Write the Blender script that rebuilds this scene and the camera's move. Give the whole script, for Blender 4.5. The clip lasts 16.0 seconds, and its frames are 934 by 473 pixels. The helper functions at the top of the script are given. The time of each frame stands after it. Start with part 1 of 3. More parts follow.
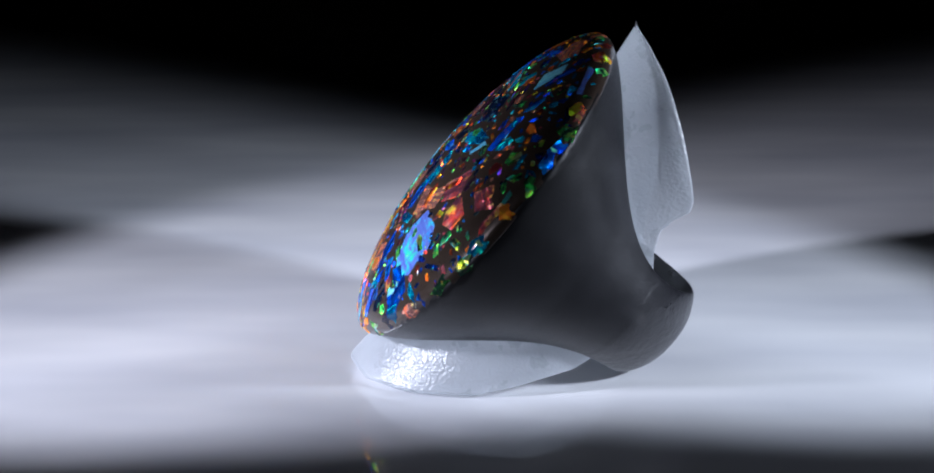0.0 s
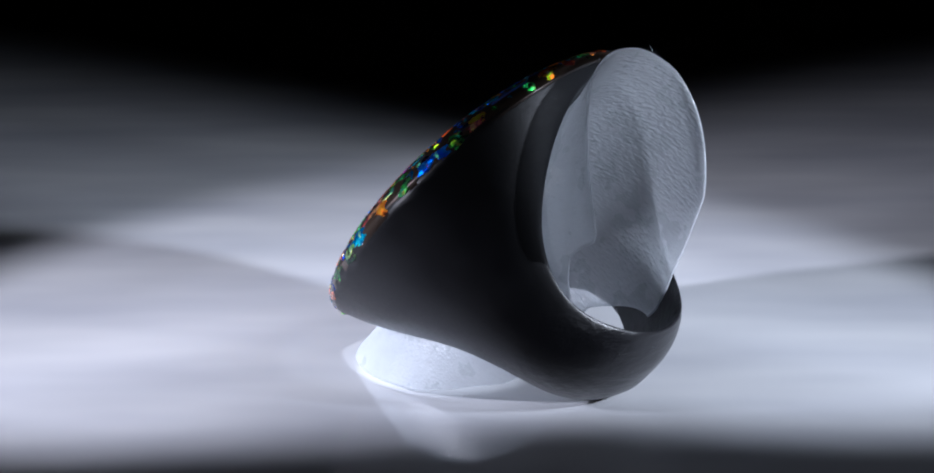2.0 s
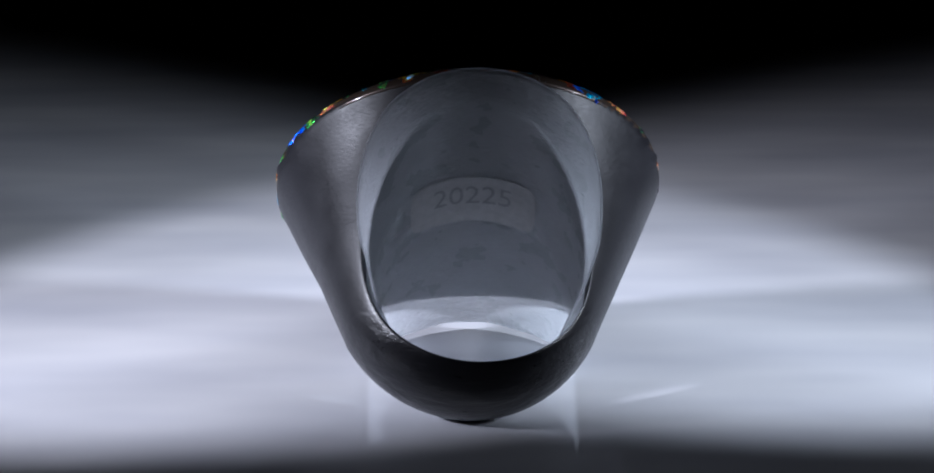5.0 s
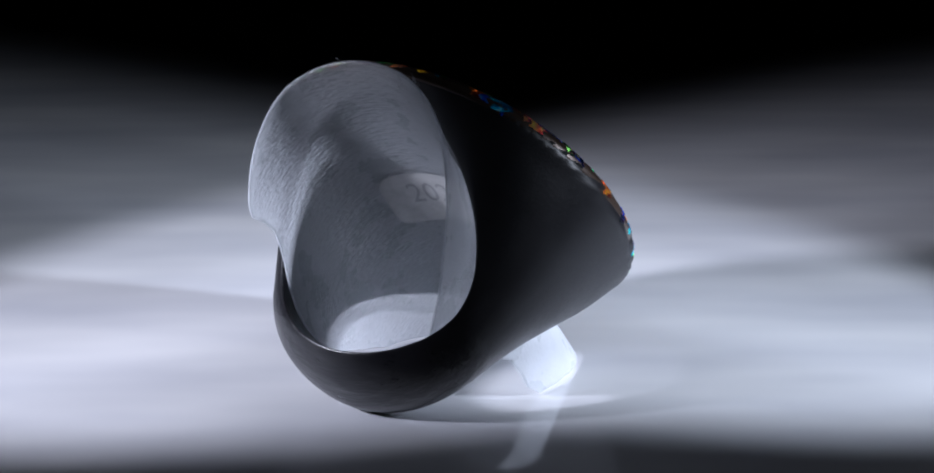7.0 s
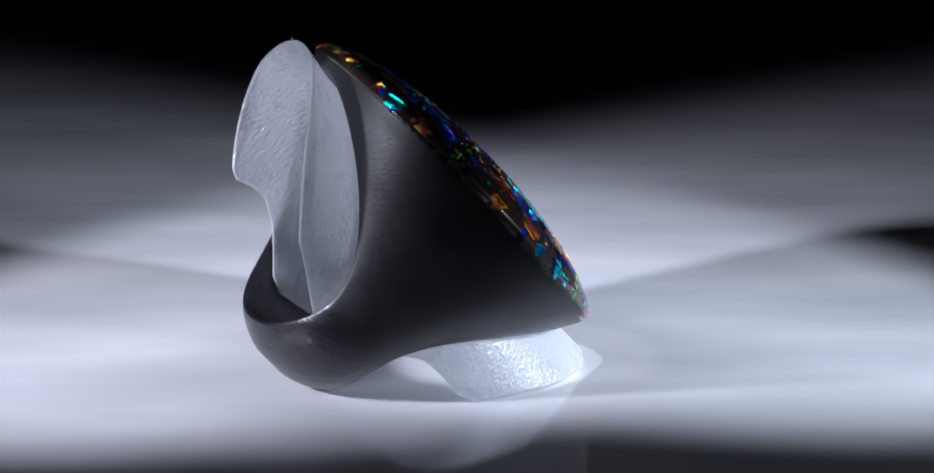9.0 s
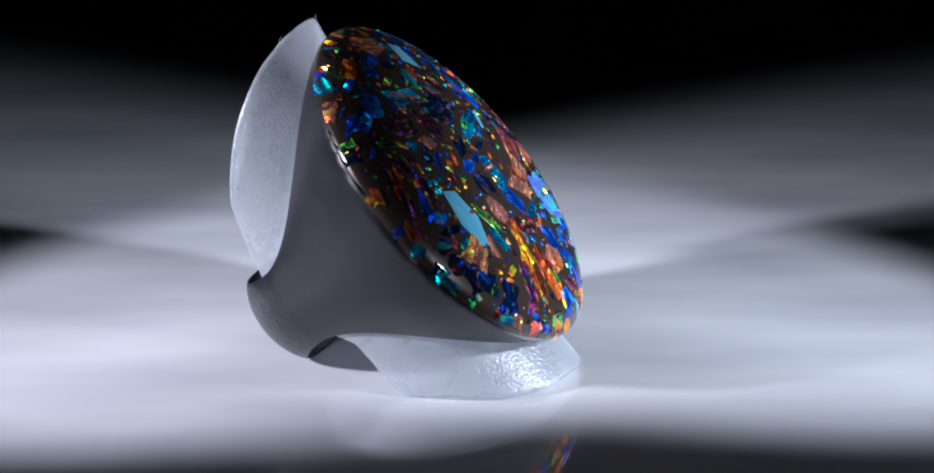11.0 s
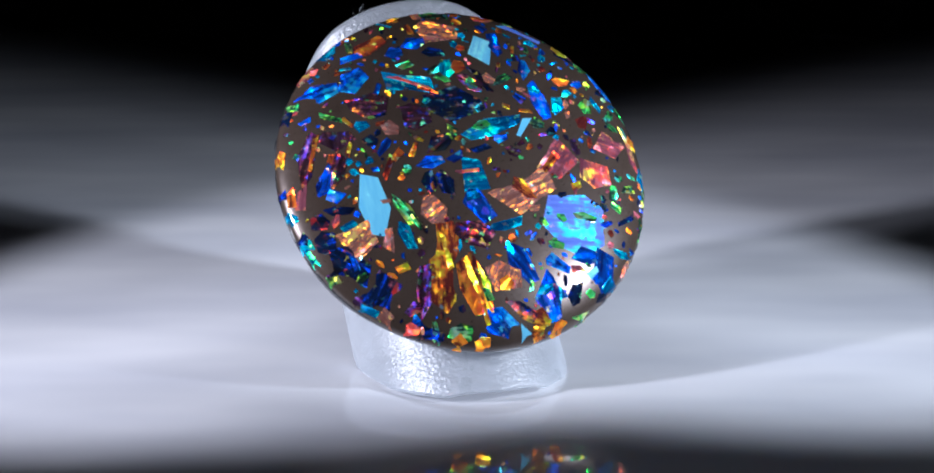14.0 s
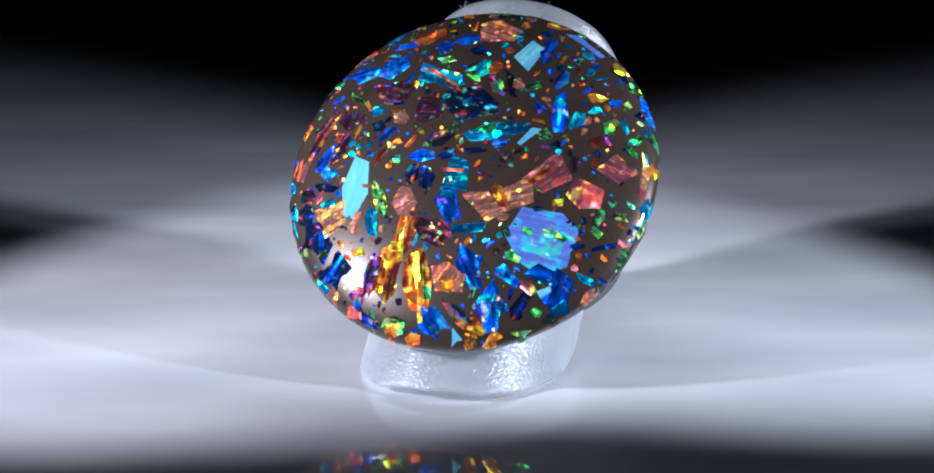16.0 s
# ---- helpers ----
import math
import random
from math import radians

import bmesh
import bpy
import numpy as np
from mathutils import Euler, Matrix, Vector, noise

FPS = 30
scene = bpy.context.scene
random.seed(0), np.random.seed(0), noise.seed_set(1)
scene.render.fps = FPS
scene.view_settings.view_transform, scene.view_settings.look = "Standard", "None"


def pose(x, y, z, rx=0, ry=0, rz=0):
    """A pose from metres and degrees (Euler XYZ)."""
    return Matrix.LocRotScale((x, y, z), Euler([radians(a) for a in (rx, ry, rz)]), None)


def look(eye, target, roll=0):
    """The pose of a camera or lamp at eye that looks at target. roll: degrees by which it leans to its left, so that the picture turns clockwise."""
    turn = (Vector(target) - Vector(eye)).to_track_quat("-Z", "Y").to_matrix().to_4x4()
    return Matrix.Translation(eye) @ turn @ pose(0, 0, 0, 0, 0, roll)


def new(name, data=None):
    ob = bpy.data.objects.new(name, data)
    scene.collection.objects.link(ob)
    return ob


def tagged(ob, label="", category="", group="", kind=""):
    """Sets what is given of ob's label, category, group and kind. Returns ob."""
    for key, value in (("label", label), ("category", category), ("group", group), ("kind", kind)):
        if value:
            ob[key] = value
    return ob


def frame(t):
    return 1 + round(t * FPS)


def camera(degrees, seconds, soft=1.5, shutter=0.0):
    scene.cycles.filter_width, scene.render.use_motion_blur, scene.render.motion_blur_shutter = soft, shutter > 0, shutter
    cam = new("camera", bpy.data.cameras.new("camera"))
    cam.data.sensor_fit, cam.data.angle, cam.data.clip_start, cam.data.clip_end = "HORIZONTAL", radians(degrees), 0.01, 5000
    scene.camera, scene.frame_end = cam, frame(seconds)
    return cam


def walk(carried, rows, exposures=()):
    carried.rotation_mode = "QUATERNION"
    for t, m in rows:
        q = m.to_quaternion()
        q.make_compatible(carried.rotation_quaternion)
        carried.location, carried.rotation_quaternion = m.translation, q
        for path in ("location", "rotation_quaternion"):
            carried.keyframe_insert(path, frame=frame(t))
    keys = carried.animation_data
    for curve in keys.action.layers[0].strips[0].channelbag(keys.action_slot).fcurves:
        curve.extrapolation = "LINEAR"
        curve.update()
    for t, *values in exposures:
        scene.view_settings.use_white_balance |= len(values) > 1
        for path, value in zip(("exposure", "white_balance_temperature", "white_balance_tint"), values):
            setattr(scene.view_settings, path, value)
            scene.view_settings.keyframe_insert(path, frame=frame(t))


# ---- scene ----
MM = 0.001  # everything below is drawn in millimetres and scaled to metres
TILT = radians(41.0)  # the stone looks up by this much

# ---- camera: it stands still, close to the ring and a little above it ----
cam = camera(18.65, 16.0, soft=1.9)
EYE_DISTANCE, EYE_ELEVATION = 232.0, radians(15.8)
AIM = Vector((0.0, 0.0, 11.2)) * MM
EYE = AIM + Vector((0, -math.cos(EYE_ELEVATION), math.sin(EYE_ELEVATION))) * EYE_DISTANCE * MM
walk(cam, [(0.0, look(EYE, AIM)), (16.0, look(EYE, AIM))])

# ---- light: two low torches, one to either side, in a dark studio ----
world = bpy.data.worlds.new("dark_studio")
world.use_nodes = True
world.node_tree.nodes["Background"].inputs[0].default_value = (0.55, 0.7, 1.0, 1)
world.node_tree.nodes["Background"].inputs[1].default_value = 0.010
scene.world = world
scene.view_settings.exposure = 0.0


def torch(name, side, watts, colour, aim, size, thin):
    """A hand torch: a soft round hot spot, streaked by its lens, that thins out towards its far side, with a little spill around."""
    data = bpy.data.lights.new(name, "SPOT")
    data.energy, data.color = watts, colour
    data.spot_size, data.spot_blend, data.shadow_soft_size = radians(80), 0.3, 5.5 * MM
    data.use_nodes = True
    tree = data.node_tree
    emit = tree.nodes["Emission"]

    def calc(op, a, b=0.0, c=0.0):
        node = tree.nodes.new("ShaderNodeMath")
        node.operation = op
        for socket, value in zip(node.inputs, (a, b, c)):
            if isinstance(value, bpy.types.NodeSocket):
                tree.links.new(value, socket)
            else:
                socket.default_value = value
        return node.outputs[0]

    def ease(value, a, b, lo, hi):
        node = tree.nodes.new("ShaderNodeMapRange")
        node.interpolation_type = "SMOOTHSTEP"
        tree.links.new(value, node.inputs[0])
        for socket, v in zip(list(node.inputs)[1:5], (a, b, lo, hi)):
            socket.default_value = v
        return node.outputs[0]

    axes = tree.nodes.new("ShaderNodeSeparateXYZ")
    tree.links.new(tree.nodes.new("ShaderNodeTexCoord").outputs["Normal"], axes.inputs[0])
    depth = calc("ABSOLUTE", axes.outputs[2])
    u, v = calc("MULTIPLY", calc("DIVIDE", axes.outputs[0], depth), side), calc("DIVIDE", axes.outputs[1], depth)
    radius = calc("SQRT", calc("ADD", calc("MULTIPLY", u, u), calc("MULTIPLY", v, v)))
    far = calc("MULTIPLY_ADD", u, 0.25, v)
    start = ease(v, -0.05, 0.15, size - 0.022, 0.12)
    edge = calc("DIVIDE", calc("SUBTRACT", radius, start), calc("SUBTRACT", ease(v, -0.05, 0.1, size + 0.010, 0.290), start))
    core = calc("MULTIPLY", calc("MULTIPLY", ease(edge, 0.0, 1.0, 1.0, 0.0), ease(radius, 0.02, 0.23, 1.32, 0.84)), ease(far, 0.03, 0.22, 1.0, thin))
    place = tree.nodes.new("ShaderNodeCombineXYZ")
    tree.links.new(calc("MULTIPLY", calc("MULTIPLY_ADD", v, -0.32, u), 34.0), place.inputs[0])
    tree.links.new(calc("MULTIPLY", v, 6.0), place.inputs[1])
    streak = tree.nodes.new("ShaderNodeTexNoise")
    streak.inputs["Scale"].default_value, streak.inputs["Detail"].default_value = 1.0, 2.0
    tree.links.new(place.outputs[0], streak.inputs["Vector"])
    uneven = ease(streak.outputs[0], 0.3, 0.7, 0.77, 1.23)
    spill = ease(far, -0.1, 0.1, 0.017, 0.0)
    tree.links.new(calc("MULTIPLY_ADD", core, uneven, spill), emit.inputs["Strength"])
    ob = new(name, data)
    ob.matrix_world = look(Vector((side * 114, -54, 60)) * MM, Vector(aim) * MM)
    return ob


torch("torch_left", -1, 1.20, (0.785, 0.820, 1.0), (-2.0, 23.0, 0), 0.262, 0.95)
torch("torch_right", 1, 1.10, (0.745, 0.825, 1.0), (2.0, 25.0, 0), 0.240, 0.88)


# ---- materials ----
class Nodes:
    """A material's node tree, written as nested calls."""

    def __init__(self, name):
        self.mat = bpy.data.materials.new(name)
        self.mat.use_nodes = True
        self.tree = self.mat.node_tree
        self.bsdf = self.tree.nodes["Principled BSDF"]
        self.out = self.tree.nodes["Material Output"]

    def add(self, kind, **sockets):
        node = self.tree.nodes.new(kind)
        for key, value in sockets.items():
            self.put(node, key.replace("_", " "), value)
        return node

    def put(self, node, key, value):
        socket = node.inputs[int(key)] if key.isdigit() else node.inputs[key]
        if isinstance(value, bpy.types.NodeSocket):
            self.tree.links.new(value, socket)
        else:
            socket.default_value = value

    def set(self, **sockets):
        for key, value in sockets.items():
            self.put(self.bsdf, key.replace("_", " "), value)
        return self.mat

    def coords(self, sx=1.0, sy=1.0, sz=1.0):
        """Object coordinates in millimetres, stretched."""
        c = self.add("ShaderNodeTexCoord")
        m = self.add("ShaderNodeMapping", Vector=c.outputs["Object"], Scale=(1000 * sx, 1000 * sy, 1000 * sz))
        return m.outputs[0]

    def noise(self, vector, scale, detail=3.0, rough=0.55):
        return self.add("ShaderNodeTexNoise", Vector=vector, Scale=scale, Detail=detail, Roughness=rough).outputs[0]

    def span(self, value, a, b, lo, hi):
        n = self.add("ShaderNodeMapRange", Value=value)
        for key, v in (("1", a), ("2", b), ("3", lo), ("4", hi)):
            self.put(n, key, v)
        return n.outputs[0]

    def ramp(self, fac, stops, mode="LINEAR"):
        n = self.add("ShaderNodeValToRGB", Fac=fac)
        n.color_ramp.interpolation = mode
        while len(n.color_ramp.elements) < len(stops):
            n.color_ramp.elements.new(0.5)
        for e, (at, colour) in zip(n.color_ramp.elements, stops):
            e.position, e.color = at, (*colour, 1)
        return n.outputs[0]

    def math(self, op, a, b=0.0):
        n = self.add("ShaderNodeMath")
        n.operation = op
        self.put(n, "0", a), self.put(n, "1", b)
        return n.outputs[0]

    def bump(self, height, depth, strength=1.0):
        return self.add("ShaderNodeBump", Height=height, Distance=depth * MM, Strength=strength).outputs[0]


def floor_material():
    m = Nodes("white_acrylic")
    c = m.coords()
    # broad wisps in the base colour stand in for streaks of the torch light
    light_wisps, fine = m.noise(m.coords(0.03, 0.09, 1.0), 1.0, 2, 0.5), m.noise(c, 0.9, 4)
    col = m.ramp(light_wisps, [(0.3, (0.64, 0.65, 0.69)), (0.7, (0.85, 0.85, 0.86))])
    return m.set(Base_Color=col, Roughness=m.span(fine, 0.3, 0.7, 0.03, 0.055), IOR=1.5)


def dark_wall_material():
    m = Nodes("black_cloth")
    col = m.ramp(m.noise(m.coords(), 0.02), [(0.3, (0.004, 0.004, 0.005)), (0.7, (0.009, 0.009, 0.010))])
    return m.set(Base_Color=col, Roughness=0.95, Specular_IOR_Level=0.1)


def black_ring_material():
    m = Nodes("brushed_matt_black")
    turned = m.add("ShaderNodeVectorRotate", Vector=m.coords(), Axis=(1, 0, 0), Angle=radians(49)).outputs[0]
    streak = m.noise(m.add("ShaderNodeMapping", Vector=turned, Scale=(0.22, 4.0, 4.0)).outputs[0], 1.0, 4, 0.6)
    fine = m.noise(m.add("ShaderNodeMapping", Vector=turned, Scale=(7.0, 14.0, 0.8)).outputs[0], 1.0, 3, 0.6)
    patch = m.noise(m.coords(), 0.25, 3)
    col = m.ramp(patch, [(0.3, (0.006, 0.006, 0.008)), (0.7, (0.011, 0.011, 0.014))])
    lower = m.add("ShaderNodeVectorRotate", Vector=m.coords(), Axis=(1, 0, 0), Angle=TILT).outputs[0]
    filed = m.noise(m.add("ShaderNodeMapping", Vector=lower, Scale=(0.22, 1.5, 1.5)).outputs[0], 1.0, 3, 0.6)
    below = m.span(m.add("ShaderNodeSeparateXYZ", Vector=lower).outputs[1], 3.0, 7.0, 0.0, 8.0)
    rough = m.math("ADD", m.span(streak, 0.3, 0.7, 0.33, 0.41), m.span(patch, 0.3, 0.7, 0.0, 0.10))
    rough = m.math("SUBTRACT", rough, m.math("MULTIPLY", below, 0.012))
    height = m.math("ADD", m.math("ADD", streak, m.math("MULTIPLY", fine, 0.5)), m.math("MULTIPLY", filed, below))
    return m.set(Base_Color=col, Roughness=rough, Specular_IOR_Level=0.75, Normal=m.bump(height, 0.028, 0.45))


def resin_material():
    m = Nodes("brown_polished_resin")
    c = m.coords()
    grain, cloud = m.noise(c, 5.0, 4), m.noise(c, 0.35, 3)
    mixed = m.math("ADD", m.math("MULTIPLY", grain, 0.4), m.math("MULTIPLY", cloud, 0.6))
    col = m.ramp(mixed, [(0.3, (0.040, 0.027, 0.020)), (0.7, (0.064, 0.045, 0.035))])
    return m.set(Base_Color=col, Roughness=m.span(grain, 0.3, 0.7, 0.27, 0.34), Specular_IOR_Level=0.75, Specular_Tint=(1.0, 0.82, 0.75, 1), Coat_Weight=0.9, Coat_Roughness=0.06)


def opal_material(name, dark, middle, flashes, rare=0.5, fine=1.0, lean=1.5, glow=0.10, flare=0.64, mode="LINEAR", spots=1.6):
    """An opal chip: a deep body colour with streaks and patches that flash in a run of hues. rare: how little of it flashes."""
    m = Nodes(name)
    chance = m.add("ShaderNodeObjectInfo").outputs["Random"]
    isle = m.add("ShaderNodeNewGeometry").outputs["Random Per Island"]
    either = m.math("ADD", chance, isle)
    shift = m.math("MULTIPLY", either, 61.0)
    base = m.add("ShaderNodeUVMap").outputs[0]
    c = m.add("ShaderNodeVectorMath")
    m.put(c, "0", base), m.put(c, "1", m.add("ShaderNodeCombineXYZ", X=shift, Y=shift, Z=shift).outputs[0])
    c = c.outputs[0]
    stretched = m.add("ShaderNodeMapping", Vector=c, Scale=(0.28 * fine, 1.6 * fine, 1.6 * fine)).outputs[0]
    flow = m.noise(stretched, 0.9, 4, 0.6)
    blob = m.noise(c, 1.1 * fine, 3, 0.6)
    hue = m.noise(c, 0.55 * fine, 2, 0.5)
    level = m.math("ADD", m.math("MULTIPLY", flow, 0.6), m.math("MULTIPLY", blob, 0.4))
    level = m.math("ADD", level, m.span(m.math("FRACT", m.math("MULTIPLY", either, 7.7)), 0, 1, -0.05, 0.05))
    mask = m.span(level, rare - 0.035, rare + 0.05, 0.0, 1.0)

    def blend(kind, fac, one, two):
        node = m.add("ShaderNodeMix")
        node.data_type, node.blend_type = "RGBA", kind
        for socket, value in ((0, fac), (6, one), (7, two)):
            m.put(node, str(socket), value)
        return node.outputs[2]

    body = blend("MIX", m.span(flow, 0.35, 0.65, 0.0, 1.0), (*dark, 1), (*middle, 1))
    steps = [(0.3 + 0.4 * i / (len(flashes) - 1), f) for i, f in enumerate(flashes)]
    swing = m.math("ADD", hue, m.span(m.math("FRACT", m.math("MULTIPLY", either, 13.3)), 0, 1, -0.12, 0.12))
    first = m.ramp(swing, steps, mode)
    second = m.ramp(m.math("SUBTRACT", 1.0, swing), steps, mode)
    colour = blend("MIX", m.math("MULTIPLY", mask, glow), body, first)

    def facets(vector, scale, smooth, lean):
        """Layers of the chip's grain, each patch leaning its own way."""
        cell = m.add("ShaderNodeTexVoronoi", Vector=vector, Scale=scale)
        cell.feature = "SMOOTH_F1"
        m.put(cell, "Smoothness", smooth)
        away = m.add("ShaderNodeVectorMath")
        away.operation = "SUBTRACT"
        m.put(away, "0", cell.outputs["Color"]), m.put(away, "1", (0.5, 0.5, 0.5))
        tilted = m.add("ShaderNodeVectorMath")
        tilted.operation = "MULTIPLY_ADD"
        m.put(tilted, "0", away.outputs[0]), m.put(tilted, "1", (lean, lean, lean)), m.put(tilted, "2", m.add("ShaderNodeNewGeometry").outputs["Normal"])
        normal = m.add("ShaderNodeVectorMath")
        normal.operation = "NORMALIZE"
        m.put(normal, "0", tilted.outputs[0])
        return normal.outputs[0]

    def flash(colour, amount, normal, rough):
        """One hue of the play of colour: a glint that shows only where a patch leans between light and eye."""
        lit = blend("MIX", m.math("MULTIPLY", amount, flare), (0, 0, 0, 1), colour)
        return m.add("ShaderNodeBsdfGlossy", Color=lit, Roughness=rough, Normal=normal).outputs[0]

    def both(one, two):
        node = m.add("ShaderNodeAddShader")
        m.put(node, "0", one), m.put(node, "1", two)
        return node.outputs[0]

    wide = m.span(level, rare - 0.05, rare + 0.04, 0.03, 1.0)
    play = both(flash(first, wide, facets(c, 1.5 * fine, 0.2, lean), 0.36), flash(second, wide, facets(stretched, 1.3, 0.12, lean * 1.7), 0.33))
    wobble = m.add("ShaderNodeVectorMath")
    wobble.operation = "MULTIPLY_ADD"
    ragged = m.add("ShaderNodeTexNoise", Vector=c, Scale=2.6, Detail=2.0).outputs["Color"]
    m.put(wobble, "0", ragged), m.put(wobble, "1", (0.9, 0.9, 0.9)), m.put(wobble, "2", c)
    spot = m.add("ShaderNodeTexVoronoi", Vector=wobble.outputs[0], Scale=1.25)
    tint = m.add("ShaderNodeSeparateColor", Color=spot.outputs["Color"])
    hot = m.ramp(tint.outputs[1], [(0.0, (0.1, 0.5, 1.0)), (0.2, (0.1, 1.0, 0.75)), (0.4, (0.25, 1.0, 0.2)), (0.6, (1.0, 0.9, 0.1)), (0.8, (1.0, 0.35, 0.05)), (1.0, (1.0, 0.1, 0.05))])
    dots = m.math("MULTIPLY", m.span(spot.outputs["Distance"], 0.12, 0.36, 1.0, 0.0), m.span(tint.outputs[0], 0.45, 0.5, 0.0, spots))
    play = both(play, flash(hot, dots, facets(c, 1.15, 0.0, 1.9), 0.38))
    m.set(Base_Color=colour, Roughness=0.5, Specular_IOR_Level=0.0, Coat_Weight=0.9, Coat_Roughness=0.025)
    m.tree.links.new(both(m.bsdf.outputs[0], play), m.out.inputs[0])
    return m.mat


def plastic_material(name, stretch, scale, gloss_depth, milk_depth):
    m = Nodes(name)
    along = m.add("ShaderNodeVectorRotate", Vector=m.coords(), Axis=(1, 0, 0), Angle=TILT).outputs[0]
    wrinkle = m.noise(m.add("ShaderNodeMapping", Vector=along, Scale=stretch).outputs[0], scale, 2, 0.45)
    cloud = m.noise(m.coords(), 0.3, 3)
    bump, ripple = m.bump(wrinkle, gloss_depth, 1.0), m.bump(wrinkle, milk_depth, 1.0)

    def mix(fac, one, two):
        node = m.add("ShaderNodeMixShader")
        m.put(node, "0", fac), m.put(node, "1", one), m.put(node, "2", two)
        return node.outputs[0]

    veil = m.add("ShaderNodeBsdfTranslucent", Color=(0.91, 0.95, 0.99, 1), Normal=ripple).outputs[0]
    dust = m.add("ShaderNodeBsdfDiffuse", Color=(0.91, 0.95, 0.99, 1), Normal=ripple).outputs[0]
    clear = m.add("ShaderNodeBsdfTransparent", Color=(0.98, 0.985, 0.99, 1)).outputs[0]
    shine = m.add("ShaderNodeBsdfGlossy", Color=(1, 1, 1, 1), Roughness=m.span(cloud, 0.3, 0.7, 0.24, 0.34), Normal=bump).outputs[0]
    sheet = mix(m.span(cloud, 0.3, 0.7, 0.45, 0.51), clear, mix(0.30, veil, dust))
    m.tree.links.new(mix(0.075, sheet, shine), m.out.inputs[0])
    return m.mat


def plain_material(name, low, high, rough, scale=1.5):
    m = Nodes(name)
    col = m.ramp(m.noise(m.coords(), scale, 4), [(0.3, low), (0.7, high)])
    return m.set(Base_Color=col, Roughness=rough)


def cut_edge_material():
    """The sheet's cut edge, which lets light through and glows a little brighter than its faces."""
    m = Nodes("cut_plastic_edge")
    colour = m.ramp(m.noise(m.coords(), 1.5, 4), [(0.3, (0.80, 0.84, 0.90)), (0.7, (0.92, 0.95, 0.98))])
    veil = m.add("ShaderNodeBsdfTranslucent", Color=colour).outputs[0]
    dust = m.add("ShaderNodeBsdfDiffuse", Color=colour).outputs[0]
    clear = m.add("ShaderNodeBsdfTransparent").outputs[0]
    for fac, other in ((0.4, dust), (0.35, clear)):
        node = m.add("ShaderNodeMixShader")
        m.put(node, "0", fac), m.put(node, "1", veil), m.put(node, "2", other)
        veil = node.outputs[0]
    m.tree.links.new(veil, m.out.inputs[0])
    return m.mat


FLOOR, CLOTH, BLACK, RESIN, PLASTIC = floor_material(), dark_wall_material(), black_ring_material(), resin_material(), plastic_material("frosted_plastic_pebbled", (1.0, 1.0, 1.2), 3.4, 0.12, 0.10)
WRINKLED = plastic_material("frosted_plastic_wrinkled", (0.6, 1.0, 2.6), 1.9, 0.12, 0.24)
LABEL = plain_material("pale_label", (0.40, 0.40, 0.40), (0.48, 0.48, 0.48), 0.5)
CUT = cut_edge_material()
INK = plain_material("grey_ink", (0.27, 0.27, 0.28), (0.34, 0.34, 0.35), 0.6)

RED, ORANGE, GOLD, LIME = (1.0, 0.05, 0.02), (1.0, 0.28, 0.01), (1.0, 0.82, 0.03), (0.5, 1.0, 0.02)
GREEN, TEAL, AQUA, AZURE = (0.04, 1.0, 0.10), (0.0, 0.95, 0.45), (0.0, 0.80, 0.95), (0.0, 0.36, 1.0)
BLUE, VIOLET, PINK = (0.0, 0.07, 1.0), (0.16, 0.03, 0.85), (0.9, 0.22, 0.32)
OPALS = {
    "blue": opal_material("opal_blue", (0.003, 0.008, 0.06), (0.0, 0.07, 0.42), (VIOLET, BLUE, BLUE, AZURE, AQUA), 0.51, 1.0, 1.5, 0.25),
    "cyan": opal_material("opal_cyan", (0.0, 0.03, 0.10), (0.0, 0.15, 0.32), (BLUE, AZURE, AQUA, TEAL, GREEN), 0.525),
    "green": opal_material("opal_green", (0.008, 0.014, 0.012), (0.02, 0.06, 0.05), (AQUA, TEAL, GREEN, LIME, GOLD), 0.50, 1.3),
    "fire": opal_material("opal_fire", (0.05, 0.008, 0.012), (0.20, 0.03, 0.02), (RED, RED, ORANGE, GOLD, LIME), 0.50, 1.0, 1.6, 0.14, 0.8),
    "dusk": opal_material("opal_dusk", (0.012, 0.006, 0.009), (0.05, 0.022, 0.034), (BLUE, BLUE, RED, ORANGE, GREEN), 0.55, 1.5, mode="CONSTANT"),
    "night": opal_material("opal_night", (0.003, 0.004, 0.009), (0.004, 0.016, 0.05), (RED, BLUE, BLUE, AQUA, LIME), 0.60, mode="CONSTANT"),
    "salmon": opal_material("opal_salmon", (0.16, 0.065, 0.055), (0.33, 0.16, 0.135), (PINK, RED, ORANGE, ORANGE, GOLD), 0.54, 2.2, 1.5, 0.25),
    "sky": opal_material("opal_sky", (0.12, 0.52, 0.80), (0.20, 0.68, 0.88), (AQUA, (0.3, 0.85, 0.9), (0.25, 0.75, 0.95)), 0.60, 0.8, 0.4, 1.0, 0.06, spots=0.0),
    "lilac": opal_material("opal_lilac", (0.10, 0.17, 0.62), (0.17, 0.28, 0.80), (BLUE, AZURE, AQUA, TEAL), 0.57, 0.9, 0.8, 0.7, 0.15, spots=4.0),
    "rose": opal_material("opal_rose", (0.11, 0.03, 0.05), (0.26, 0.08, 0.10), (PINK, PINK, RED, ORANGE, GOLD), 0.51, 1.0, 1.5, 0.3),
}


